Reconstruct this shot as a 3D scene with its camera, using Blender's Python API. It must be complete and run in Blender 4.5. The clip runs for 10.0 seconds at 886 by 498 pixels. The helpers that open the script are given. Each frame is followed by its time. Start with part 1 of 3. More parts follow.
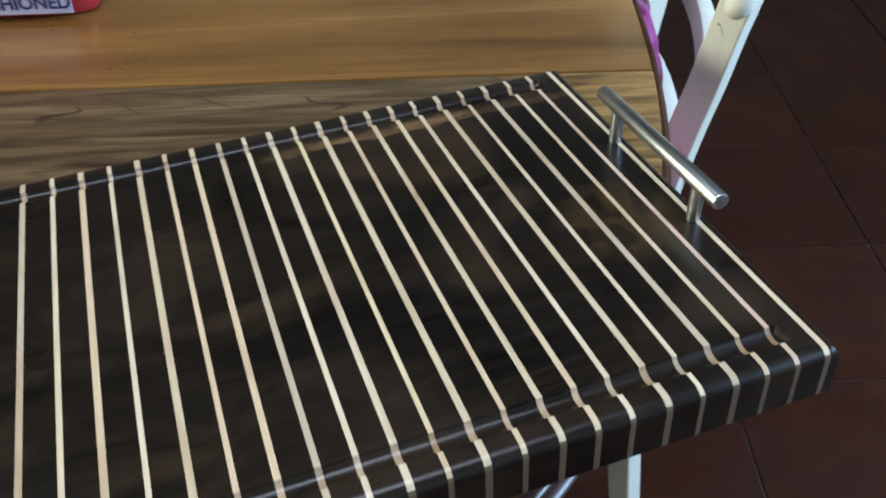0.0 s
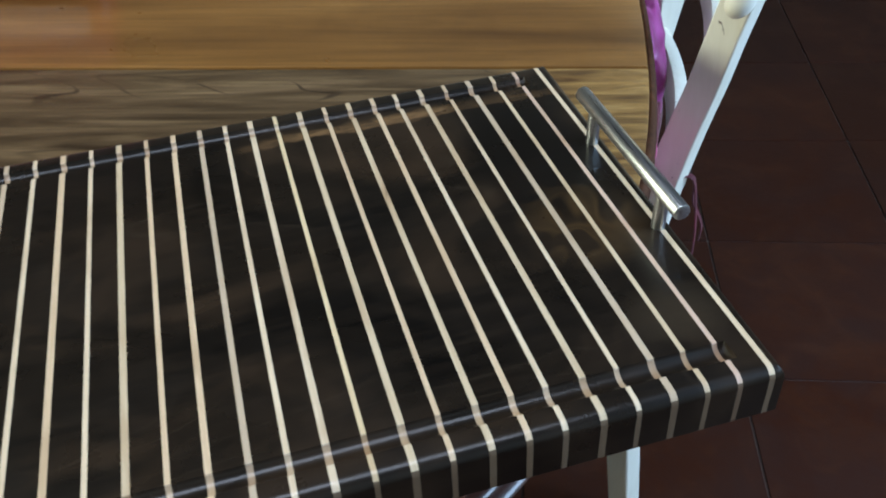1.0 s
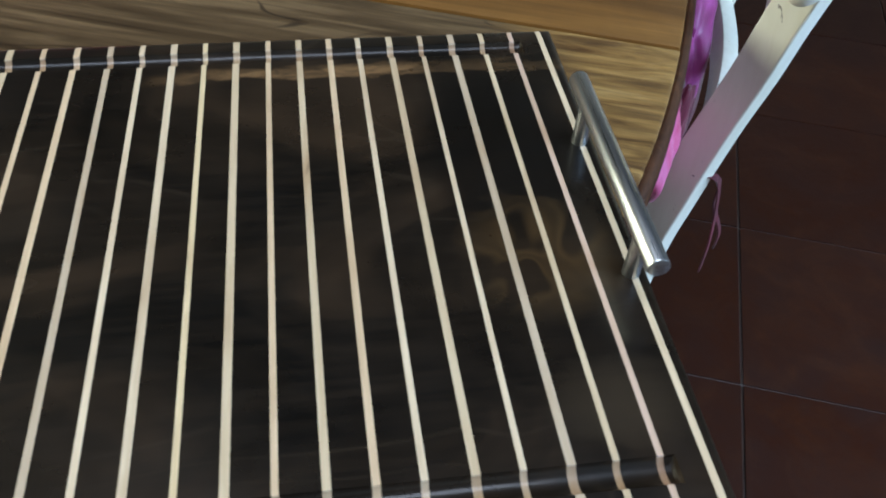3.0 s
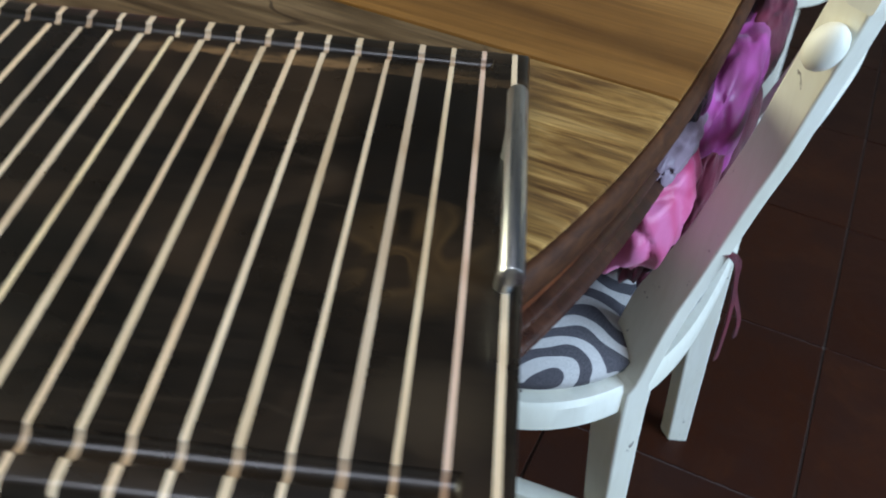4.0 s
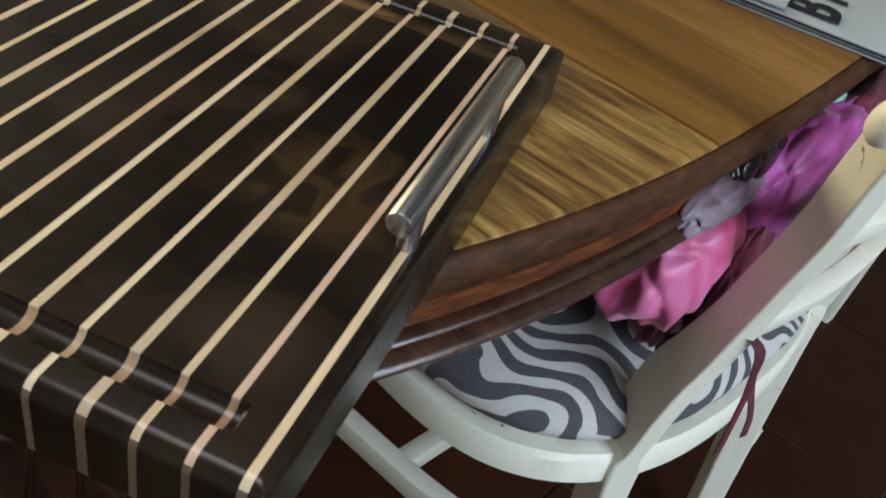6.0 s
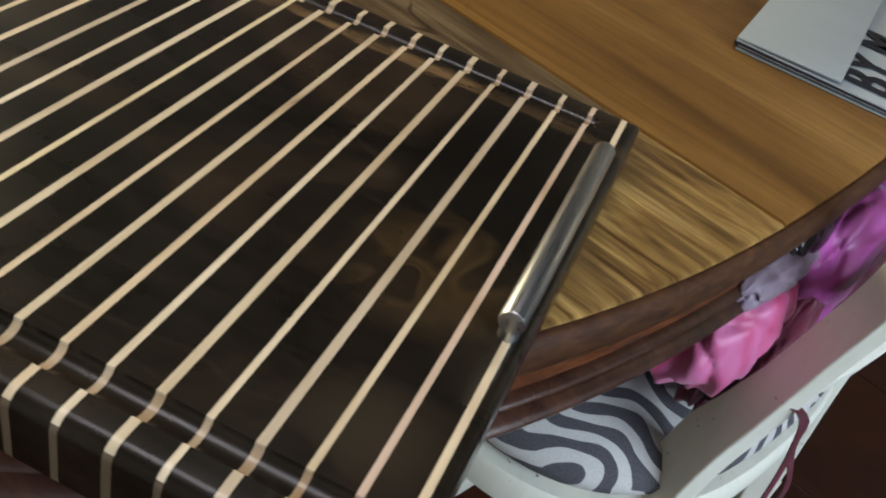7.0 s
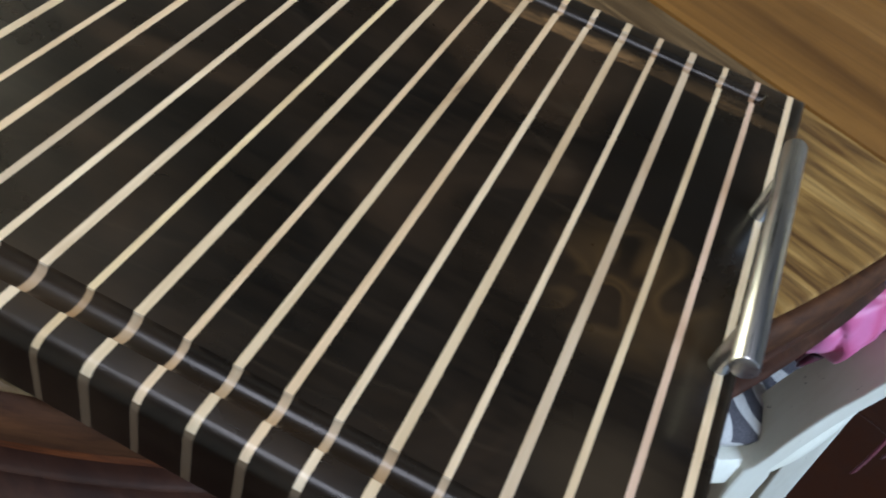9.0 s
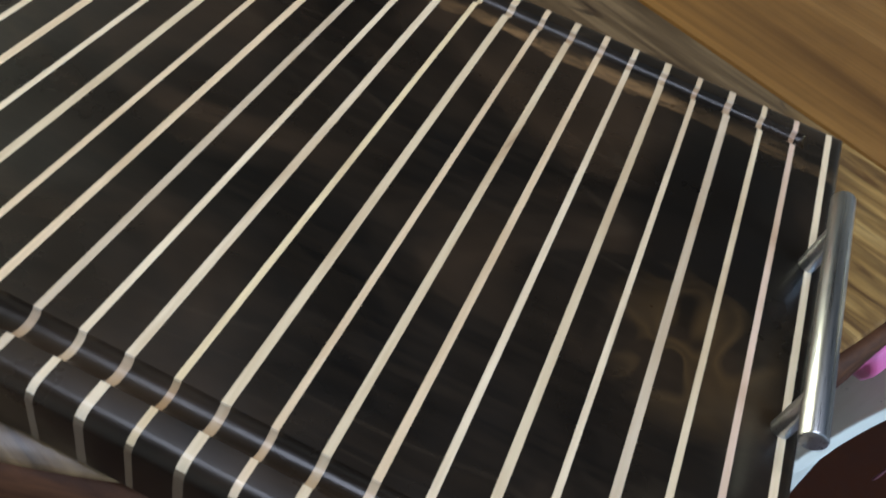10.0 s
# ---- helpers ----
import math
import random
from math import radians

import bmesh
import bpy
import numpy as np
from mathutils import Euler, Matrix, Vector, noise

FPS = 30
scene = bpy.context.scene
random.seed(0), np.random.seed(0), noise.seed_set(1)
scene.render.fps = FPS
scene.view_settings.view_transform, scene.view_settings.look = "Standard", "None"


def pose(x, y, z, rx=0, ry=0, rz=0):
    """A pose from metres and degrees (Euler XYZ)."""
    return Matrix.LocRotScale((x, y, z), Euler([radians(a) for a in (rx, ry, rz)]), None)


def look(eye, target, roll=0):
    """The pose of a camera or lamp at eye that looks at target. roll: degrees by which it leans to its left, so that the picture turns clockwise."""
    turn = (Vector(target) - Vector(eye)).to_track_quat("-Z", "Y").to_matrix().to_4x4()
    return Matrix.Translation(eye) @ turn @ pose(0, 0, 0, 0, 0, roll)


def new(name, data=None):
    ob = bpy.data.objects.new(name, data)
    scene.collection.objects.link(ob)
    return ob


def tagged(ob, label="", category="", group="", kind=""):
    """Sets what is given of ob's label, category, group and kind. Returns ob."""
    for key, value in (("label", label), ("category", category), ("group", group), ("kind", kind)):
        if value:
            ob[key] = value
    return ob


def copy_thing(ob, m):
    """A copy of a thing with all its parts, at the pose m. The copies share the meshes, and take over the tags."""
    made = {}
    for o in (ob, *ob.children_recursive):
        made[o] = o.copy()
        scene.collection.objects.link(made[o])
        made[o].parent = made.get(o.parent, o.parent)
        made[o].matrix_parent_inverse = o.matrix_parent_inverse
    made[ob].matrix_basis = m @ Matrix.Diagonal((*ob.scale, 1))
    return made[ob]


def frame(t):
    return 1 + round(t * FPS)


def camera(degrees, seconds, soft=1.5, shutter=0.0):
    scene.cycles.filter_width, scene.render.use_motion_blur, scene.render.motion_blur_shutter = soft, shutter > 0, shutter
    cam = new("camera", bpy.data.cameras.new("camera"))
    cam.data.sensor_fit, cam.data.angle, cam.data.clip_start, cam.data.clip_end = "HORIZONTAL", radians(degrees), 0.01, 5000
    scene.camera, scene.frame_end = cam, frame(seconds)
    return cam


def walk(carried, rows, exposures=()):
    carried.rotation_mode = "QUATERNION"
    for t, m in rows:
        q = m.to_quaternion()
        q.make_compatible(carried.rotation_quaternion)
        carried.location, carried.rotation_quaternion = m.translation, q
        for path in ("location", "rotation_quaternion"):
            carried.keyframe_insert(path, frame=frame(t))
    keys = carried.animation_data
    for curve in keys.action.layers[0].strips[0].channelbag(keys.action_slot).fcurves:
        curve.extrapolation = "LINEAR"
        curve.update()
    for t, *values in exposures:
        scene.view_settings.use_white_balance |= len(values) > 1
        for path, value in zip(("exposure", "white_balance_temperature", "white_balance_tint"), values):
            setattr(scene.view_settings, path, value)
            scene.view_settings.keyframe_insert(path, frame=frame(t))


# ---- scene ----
cam = camera(52.2, 10.0, soft=1.9, shutter=0.5)
PATH = [
    (0, (-0.275, -0.236, 1.105), (0.216, 1.253, -0.136), -3.0),
    (0.5, (-0.25, -0.259, 1.108), (0.135, 1.269, -0.123), -4.0),
    (1, (-0.226, -0.244, 1.116), (0.159, 1.242, -0.166), -3.1),
    (1.5, (-0.192, -0.191, 1.109), (0.064, 1.224, -0.281), -2.8),
    (2, (-0.154, -0.166, 1.097), (0.119, 1.209, -0.329), -0.7),
    (2.5, (-0.155, -0.161, 1.091), (0.156, 1.21, -0.331), 3.4),
    (3, (-0.142, -0.143, 1.079), (0.134, 1.234, -0.344), 4.2),
    (3.2, (-0.127, -0.145, 1.076), (0.085, 1.256, -0.335), 2.8),
    (4.3, (0.018, -0.16, 1.022), (-0.084, 1.36, -0.274), 8.3),
    (4.5, (0.041, -0.154, 1.009), (-0.089, 1.348, -0.305), 10.5),
    (5, (0.075, -0.147, 0.986), (-0.197, 1.39, -0.263), 13.0),
    (5.2, (0.078, -0.14, 0.987), (-0.228, 1.369, -0.29), 13.8),
    (6.3, (0.052, -0.133, 1.008), (-0.227, 1.394, -0.252), 16.6),
    (6.5, (0.043, -0.134, 1.014), (-0.225, 1.389, -0.254), 17.9),
    (7, (0.016, -0.137, 1.016), (-0.29, 1.4, -0.226), 17.9),
    (7.5, (-0.001, -0.13, 1.019), (-0.294, 1.352, -0.291), 18.4),
    (8, (-0.019, -0.132, 1.025), (-0.241, 1.335, -0.316), 19.4),
    (8.5, (-0.049, -0.128, 1.027), (-0.261, 1.304, -0.353), 20.6),
    (9, (-0.071, -0.121, 1.022), (-0.304, 1.263, -0.403), 19.6),
    (9.5, (-0.096, -0.113, 1.031), (-0.327, 1.201, -0.46), 19.6),
    (10, (-0.112, -0.113, 1.044), (-0.3, 1.24, -0.416), 19.8),
]
walk(cam, [(t, look(eye, target, roll)) for t, eye, target, roll in PATH],
     exposures=[(0.0, 0.28, 5250, 11), (1.0, 0.21, 5250, 11), (3.2, 0.18, 5250, 11), (4.5, 0.07, 6000, 15), (5.2, -0.06, 6500, 14), (6.5, -0.10, 6550, 17), (7.5, 0.03, 6000, 16), (8.5, 0.08, 5850, 16), (10.0, 0.12, 5400, 15)])

# the table's own axes: along its grain, across it, up
O = Vector((0.105, 0.356, 0.0))
UU, VV = Vector((0.936, -0.352, 0.0)).normalized(), Vector((0.352, 0.936, 0.0)).normalized()
FRAME = Matrix(((UU.x, VV.x, 0, O.x), (UU.y, VV.y, 0, O.y), (0, 0, 1, 0), (0, 0, 0, 1)))
GRAIN = math.atan2(-UU.y, UU.x)

# ---------------------------------------------------------------- light
world = bpy.data.worlds.new("daylight")
scene.world = world
world.use_nodes = True
bg = world.node_tree.nodes["Background"]
sky = world.node_tree.nodes.new("ShaderNodeTexSky")
sky.sky_type, sky.sun_disc = "NISHITA", False
sky.sun_elevation, sky.sun_rotation = radians(38), radians(150)
world.node_tree.links.new(sky.outputs["Color"], bg.inputs["Color"])
bg.inputs["Strength"].default_value = 0.15

# the room, in the table's axes
U0, U1, V0, V1, CEIL = -2.6, 2.3, -2.3, 2.9, 2.6
# windows: wall, from, to, sill, head
WIN_A = (-1.2, 0.4, 0.95, 2.25)
WIN_B = (-1.2, 0.4, 0.95, 2.25)
SKY = (-0.92, 0.42, -0.74, -0.2)


def window_light(name, eye, target, sx, sy, watts, colour):
    data = bpy.data.lights.new(name, "AREA")
    data.shape, data.size, data.size_y, data.energy, data.color = "RECTANGLE", sx, sy, watts, colour
    ob = new(name, data)
    ob.matrix_world = look(FRAME @ Vector(eye), FRAME @ Vector(target))
    return ob


window_light("window_daylight", (U0 + 0.02, -0.4, 1.6), (0.0, -0.2, 1.1), 1.5, 1.25, 62, (1.0, 0.90, 0.52))
window_light("window_daylight", (U1 - 0.02, -0.4, 1.6), (0.0, -0.4, 1.1), 1.5, 1.25, 84, (0.70, 0.88, 1.0))
window_light("skylight_daylight", (-0.25, -0.47, CEIL - 0.01), (-0.25, -0.469, 0.0), 1.3, 0.5, 14.5, (1.0, 0.98, 0.94))

# ---------------------------------------------------------------- materials


class Nodes:
    def __init__(self, name):
        self.m = bpy.data.materials.new(name)
        self.m.use_nodes = True
        self.t = self.m.node_tree
        self.b = self.t.nodes["Principled BSDF"]

    def add(self, kind, **values):
        n = self.t.nodes.new("ShaderNode" + kind)
        for key, value in values.items():
            if isinstance(value, bpy.types.NodeSocket):
                self.t.links.new(value, n.inputs[key])
            else:
                n.inputs[key].default_value = value
        return n

    def link(self, a, b):
        self.t.links.new(a, b)

    def coords(self, scale=(1, 1, 1), turn=0.0):
        tc = self.t.nodes.new("ShaderNodeTexCoord")
        mp = self.t.nodes.new("ShaderNodeMapping")
        first = self.t.nodes.new("ShaderNodeMapping")
        first.inputs["Rotation"].default_value = (0, 0, turn)
        mp.inputs["Scale"].default_value = scale
        self.link(tc.outputs["Object"], first.inputs["Vector"])
        self.link(first.outputs["Vector"], mp.inputs["Vector"])
        return mp.outputs["Vector"]

    def noise(self, vector, scale, detail=4.0, rough=0.55, distortion=0.0):
        n = self.t.nodes.new("ShaderNodeTexNoise")
        self.link(vector, n.inputs["Vector"])
        n.inputs["Scale"].default_value, n.inputs["Detail"].default_value = scale, detail
        n.inputs["Roughness"].default_value, n.inputs["Distortion"].default_value = rough, distortion
        return n.outputs["Fac"]

    def ramp(self, fac, stops):
        r = self.t.nodes.new("ShaderNodeValToRGB")
        self.link(fac, r.inputs["Fac"])
        els = r.color_ramp.elements
        while len(els) < len(stops):
            els.new(0.5)
        for e, (p, c) in zip(els, stops):
            e.position = p
            e.color = (*c, 1) if not isinstance(c, (int, float)) else (c, c, c, 1)
        return r.outputs["Color"]

    def mix(self, fac, a, b, mode="MIX"):
        n = self.t.nodes.new("ShaderNodeMix")
        n.data_type, n.blend_type = "RGBA", mode
        for sock, value in ((n.inputs[0], fac), (n.inputs[6], a), (n.inputs[7], b)):
            if isinstance(value, bpy.types.NodeSocket):
                self.link(value, sock)
            else:
                sock.default_value = value if isinstance(value, (int, float)) else (*value, 1)
        return n.outputs[2]

    def math(self, op, a, b=0.0, c=0.0):
        n = self.t.nodes.new("ShaderNodeMath")
        n.operation = op
        for sock, value in zip(n.inputs, (a, b, c)):
            if isinstance(value, bpy.types.NodeSocket):
                self.link(value, sock)
            else:
                sock.default_value = value
        return n.outputs[0]

    def random(self):
        return self.t.nodes.new("ShaderNodeObjectInfo").outputs["Random"]

    def finish(self, colour, rough=0.5, metal=0.0, bump=None, strength=0.2, distance=0.001, coat=0.0, spec=None):
        for key, value in (("Base Color", colour), ("Roughness", rough), ("Metallic", metal)):
            if isinstance(value, bpy.types.NodeSocket):
                self.link(value, self.b.inputs[key])
            else:
                self.b.inputs[key].default_value = value if isinstance(value, (int, float)) else (*value, 1)
        if bump is not None:
            n = self.t.nodes.new("ShaderNodeBump")
            n.inputs["Strength"].default_value, n.inputs["Distance"].default_value = strength, distance
            self.link(bump, n.inputs["Height"])
            self.link(n.outputs["Normal"], self.b.inputs["Normal"])
        if coat:
            self.b.inputs["Coat Weight"].default_value, self.b.inputs["Coat Roughness"].default_value = coat, 0.12
        if spec is not None:
            self.b.inputs["Specular IOR Level"].default_value = spec
        return self.m


def dark_wood():
    """Near-black hardwood with soft brown clouds, thin growth lines and a tan sapwood streak along the far side."""
    n = Nodes("dark_hardwood")
    sep = n.t.nodes.new("ShaderNodeSeparateXYZ")
    n.link(n.coords(), sep.inputs[0])
    x, y = sep.outputs["X"], sep.outputs["Y"]
    cloud = n.noise(n.coords((9, 14, 9)), 1.0, 4, 0.55, 1.0)
    grain = n.noise(n.coords((14, 240, 120)), 1.0, 5, 0.6, 0.4)
    swell = n.noise(n.coords((5, 8, 5)), 1.0, 2, 0.5, 0.6)
    c = n.ramp(cloud, [(0.33, (0.0030, 0.0022, 0.0015)), (0.5, (0.0100, 0.0068, 0.0042)), (0.7, (0.031, 0.0190, 0.0105))])
    c = n.mix(n.ramp(grain, [(0.4, 0.0), (0.75, 0.26)]), c, (0.030, 0.0195, 0.0115))
    # growth lines: thin, wandering, broken
    rings = n.math("SINE", n.math("ADD", n.math("MULTIPLY", y, 260.0), n.math("MULTIPLY", swell, 62.0)))
    gate = n.ramp(n.noise(n.coords((9, 12, 9)), 1.0, 2, 0.5), [(0.48, 0.0), (0.66, 0.18)])
    c = n.mix(n.math("MULTIPLY", n.ramp(rings, [(0.90, 0.0), (0.985, 1.0)]), gate), c, (0.060, 0.043, 0.027))
    wob = n.noise(n.coords((22, 40, 1)), 1.0, 4, 0.6, 1.0)
    yy = n.math("ADD", y, n.math("MULTIPLY", n.math("SUBTRACT", wob, 0.5), 0.020))
    # blacker oval patch beside the handle
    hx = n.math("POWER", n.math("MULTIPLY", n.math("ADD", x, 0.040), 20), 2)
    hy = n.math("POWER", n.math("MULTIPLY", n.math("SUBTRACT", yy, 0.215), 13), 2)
    black_oval = n.math("MAXIMUM", n.math("SUBTRACT", 1.0, n.math("ADD", hx, hy)), 0.0)
    c = n.mix(n.math("MINIMUM", n.math("MULTIPLY", black_oval, 1.6), 0.85), c, (0.0040, 0.0030, 0.0022))
    # sapwood streak: crisp towards the middle, fading towards the groove
    low = n.math("MULTIPLY", n.math("SUBTRACT", yy, 0.2835), 420)
    high = n.math("MULTIPLY", n.math("SUBTRACT", 0.2975, yy), 160)
    band = n.math("MAXIMUM", n.math("MINIMUM", n.math("MINIMUM", low, high), 1.0), 0.0)
    left = n.math("MAXIMUM", n.math("MINIMUM", n.math("MULTIPLY", n.math("ADD", x, 0.235), 16), 1.0), 0.0)
    right = n.math("MAXIMUM", n.math("MINIMUM", n.math("MULTIPLY", n.math("SUBTRACT", -0.055, x), 30), 1.0), 0.3)
    blot = n.ramp(n.noise(n.coords((46, 110, 10)), 1.0, 4, 0.6, 1.2), [(0.34, 0.15), (0.60, 1.0)])
    c = n.mix(n.math("MULTIPLY", n.math("MULTIPLY", band, blot), n.math("MULTIPLY", left, right)), c, (0.17, 0.098, 0.042))
    # brown swirl between the last strips, and a greyer one towards the near groove
    dx = n.math("POWER", n.math("MULTIPLY", n.math("ADD", x, 0.040), 24), 2)
    dy = n.math("POWER", n.math("MULTIPLY", n.math("SUBTRACT", yy, 0.140), 22), 2)
    patch = n.math("MAXIMUM", n.math("SUBTRACT", 1.0, n.math("ADD", dx, dy)), 0.0)
    curl = n.math("SINE", n.math("MULTIPLY", n.noise(n.coords((13, 17, 10)), 1.0, 2, 0.5, 1.0), 22.0))
    swirl = n.ramp(curl, [(0.0, 0.08), (0.7, 0.85), (1.0, 0.5)])
    c = n.mix(n.math("MULTIPLY", n.math("MULTIPLY", patch, 0.75), swirl), c, (0.085, 0.050, 0.019))
    dx2 = n.math("POWER", n.math("MULTIPLY", n.math("ADD", x, 0.026), 30), 2)
    dy2 = n.math("POWER", n.math("MULTIPLY", n.math("SUBTRACT", yy, 0.054), 42), 2)
    near = n.math("MAXIMUM", n.math("SUBTRACT", 1.0, n.math("ADD", dx2, dy2)), 0.0)
    c = n.mix(n.math("MULTIPLY", near, 0.45), c, (0.058, 0.041, 0.024))
    speck = n.noise(n.coords((700, 700, 700)), 1.0, 1, 0.5)
    c = n.mix(n.ramp(speck, [(0.83, 0.0), (0.86, 0.4)]), c, (0.2, 0.17, 0.13))
    scuff = n.noise(n.coords((14, 14, 14)), 1.0, 5, 0.6)
    return n.finish(c, n.ramp(scuff, [(0.3, 0.23), (0.7, 0.36)]), bump=grain, strength=0.10, distance=0.0005, coat=0.10, spec=0.36)


def pale_wood(name, base, routed=0.75):
    """Pale lacquered strips, each of its own tint; their cut ends drink more lacquer and are browner, with the front's
    shade painted in.
    """
    n = Nodes(name)
    tint = n.mix(n.math("MULTIPLY", n.random(), 0.35), base, tuple(0.8 * x for x in base))
    tc = n.t.nodes.new("ShaderNodeTexCoord")
    off = n.t.nodes.new("ShaderNodeVectorMath")
    off.operation = "ADD"
    comb = n.t.nodes.new("ShaderNodeCombineXYZ")
    n.link(n.math("MULTIPLY", n.random(), 40), comb.inputs["Y"])
    n.link(tc.outputs["Object"], off.inputs[0])
    n.link(comb.outputs[0], off.inputs[1])
    mp = n.t.nodes.new("ShaderNodeMapping")
    mp.inputs["Scale"].default_value = (420, 28, 60)
    n.link(off.outputs[0], mp.inputs["Vector"])
    fine = n.noise(mp.outputs["Vector"], 1.0, 5, 0.6, 0.5)
    mp2 = n.t.nodes.new("ShaderNodeMapping")
    mp2.inputs["Scale"].default_value = (30, 7, 12)
    n.link(off.outputs[0], mp2.inputs["Vector"])
    broad = n.noise(mp2.outputs["Vector"], 1.0, 3, 0.6, 0.8)
    c = n.mix(n.ramp(fine, [(0.3, 0.35), (0.7, 0.0)]), tint, (0.36, 0.22, 0.10))
    c = n.mix(n.ramp(broad, [(0.52, 0.0), (0.72, 0.7)]), c, (0.40, 0.26, 0.14))
    c = n.mix(n.ramp(broad, [(0.76, 0.0), (0.80, 0.8)]), c, (0.09, 0.045, 0.02))
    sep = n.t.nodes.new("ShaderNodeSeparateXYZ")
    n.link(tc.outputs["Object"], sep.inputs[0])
    # end-grain brown plus painted shade, against too much light on the front face
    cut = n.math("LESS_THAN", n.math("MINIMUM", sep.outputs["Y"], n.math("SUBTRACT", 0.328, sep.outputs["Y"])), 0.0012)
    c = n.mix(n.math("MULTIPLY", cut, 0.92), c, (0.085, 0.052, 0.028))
    # strips turn browner inside the two grooves, unevenly
    rout = n.math("ABSOLUTE", n.math("SUBTRACT", n.math("ABSOLUTE", n.math("SUBTRACT", sep.outputs["Y"], 0.164)), 0.1433))
    groove_brown = n.math("MULTIPLY", n.math("LESS_THAN", rout, 0.006), n.ramp(broad, [(0.3, 0.33 * routed), (0.6, routed)]))
    c = n.mix(groove_brown, c, (0.26, 0.14, 0.06))
    return n.finish(c, n.ramp(fine, [(0.3, 0.3), (0.7, 0.42)]), bump=fine, strength=0.1, distance=0.0005, coat=0.25)


def table_wood(name, a, b, c3, stretch, knots):
    n = Nodes(name)
    fine = n.noise(n.coords((6, 260, 200), GRAIN), 1.0, 6, 0.65, 0.3)
    bands = n.noise(n.coords(stretch, GRAIN), 1.0, 5, 0.6, knots)
    stain = n.noise(n.coords((7, 9, 9), GRAIN), 1.0, 4, 0.6, 0.6)
    c = n.ramp(bands, [(0.28, a), (0.5, b), (0.72, c3)])
    c = n.mix(n.ramp(fine, [(0.35, 0.55), (0.6, 0.0)]), c, a)
    c = n.mix(n.ramp(stain, [(0.5, 0.0), (0.75, 0.5)]), c, tuple(0.45 * x for x in b))
    return n.finish(c, n.ramp(stain, [(0.3, 0.26), (0.7, 0.44)]), bump=fine, strength=0.18, distance=0.0008, coat=0.15)


def knotty_wood():
    """Grey-brown board with dark cracks; towards its end the grain curls and turns golden."""
    n = Nodes("knotty_table_board")
    sep = n.t.nodes.new("ShaderNodeSeparateXYZ")
    n.link(n.coords((1, 1, 1), GRAIN), sep.inputs[0])
    fine = n.noise(n.coords((9, 300, 200), GRAIN), 1.0, 6, 0.65, 0.4)
    bands = n.noise(n.coords((5, 46, 20), GRAIN), 1.0, 5, 0.6, 1.3)
    sweep = n.noise(n.coords((4, 9, 9), GRAIN), 1.0, 2, 0.5, 0.5)
    c = n.ramp(bands, [(0.30, (0.040, 0.024, 0.011)), (0.5, (0.115, 0.070, 0.030)), (0.72, (0.235, 0.150, 0.066))])
    curl_gate = n.noise(n.coords((7, 30, 9), GRAIN), 1.0, 3, 0.55, 0.8)
    crack = n.math("SINE", n.math("ADD", n.math("MULTIPLY", sep.outputs["Y"], 95.0), n.math("MULTIPLY", sweep, 60.0)))
    c = n.mix(n.math("MULTIPLY", n.ramp(crack, [(0.95, 0.0), (0.995, 0.8)]), n.ramp(curl_gate, [(0.45, 0.0), (0.62, 1.0)])), c, (0.022, 0.012, 0.006))
    curl = n.noise(n.coords((13, 85, 30), GRAIN), 1.0, 4, 0.6, 0.8)
    gold = n.ramp(curl, [(0.33, (0.085, 0.036, 0.009)), (0.5, (0.27, 0.145, 0.037)), (0.68, (0.47, 0.285, 0.088))])
    edge = n.math("ADD", sep.outputs["X"], n.math("MULTIPLY", n.math("SUBTRACT", sweep, 0.5), 0.16))
    c = n.mix(n.math("MAXIMUM", n.math("MINIMUM", n.math("MULTIPLY", n.math("ADD", edge, 0.135), 18), 1.0), 0.0), c, gold)
    c = n.mix(n.ramp(fine, [(0.35, 0.5), (0.6, 0.0)]), c, (0.050, 0.026, 0.010))
    return n.finish(c, n.ramp(bands, [(0.3, 0.30), (0.7, 0.46)]), bump=fine, strength=0.2, distance=0.0008, coat=0.15)


def edge_wood():
    n = Nodes("red_brown_table_edge")
    fine = n.noise(n.coords((14, 60, 260), GRAIN), 1.0, 6, 0.65, 0.5)
    wear = n.noise(n.coords((16, 16, 30), GRAIN), 1.0, 5, 0.65, 0.6)
    c = n.ramp(fine, [(0.3, (0.036, 0.010, 0.0035)), (0.55, (0.115, 0.032, 0.009)), (0.8, (0.21, 0.070, 0.019))])
    c = n.mix(n.ramp(wear, [(0.5, 0.0), (0.68, 0.8)]), c, (0.020, 0.009, 0.007))
    return n.finish(c, n.ramp(wear, [(0.3, 0.42), (0.7, 0.62)]), bump=fine, strength=0.25, distance=0.001, spec=0.3)


def dark_edge():
    n = Nodes("dark_table_rim")
    fine = n.noise(n.coords((12, 60, 200), GRAIN), 1.0, 6, 0.65, 0.5)
    c = n.ramp(fine, [(0.3, (0.024, 0.009, 0.004)), (0.7, (0.080, 0.031, 0.011))])
    return n.finish(c, 0.62, bump=fine, strength=0.2, distance=0.0008, spec=0.2)


def steel():
    n = Nodes("brushed_steel")
    brush = n.noise(n.coords((1500, 25, 1500)), 1.0, 3, 0.6)
    smear = n.noise(n.coords((60, 30, 60)), 1.0, 3, 0.6)
    c = n.ramp(smear, [(0.3, (0.50, 0.51, 0.52)), (0.7, (0.62, 0.62, 0.61))])
    return n.finish(c, n.ramp(brush, [(0.3, 0.25), (0.7, 0.38)]), 1.0, bump=brush, strength=0.06, distance=0.0002)


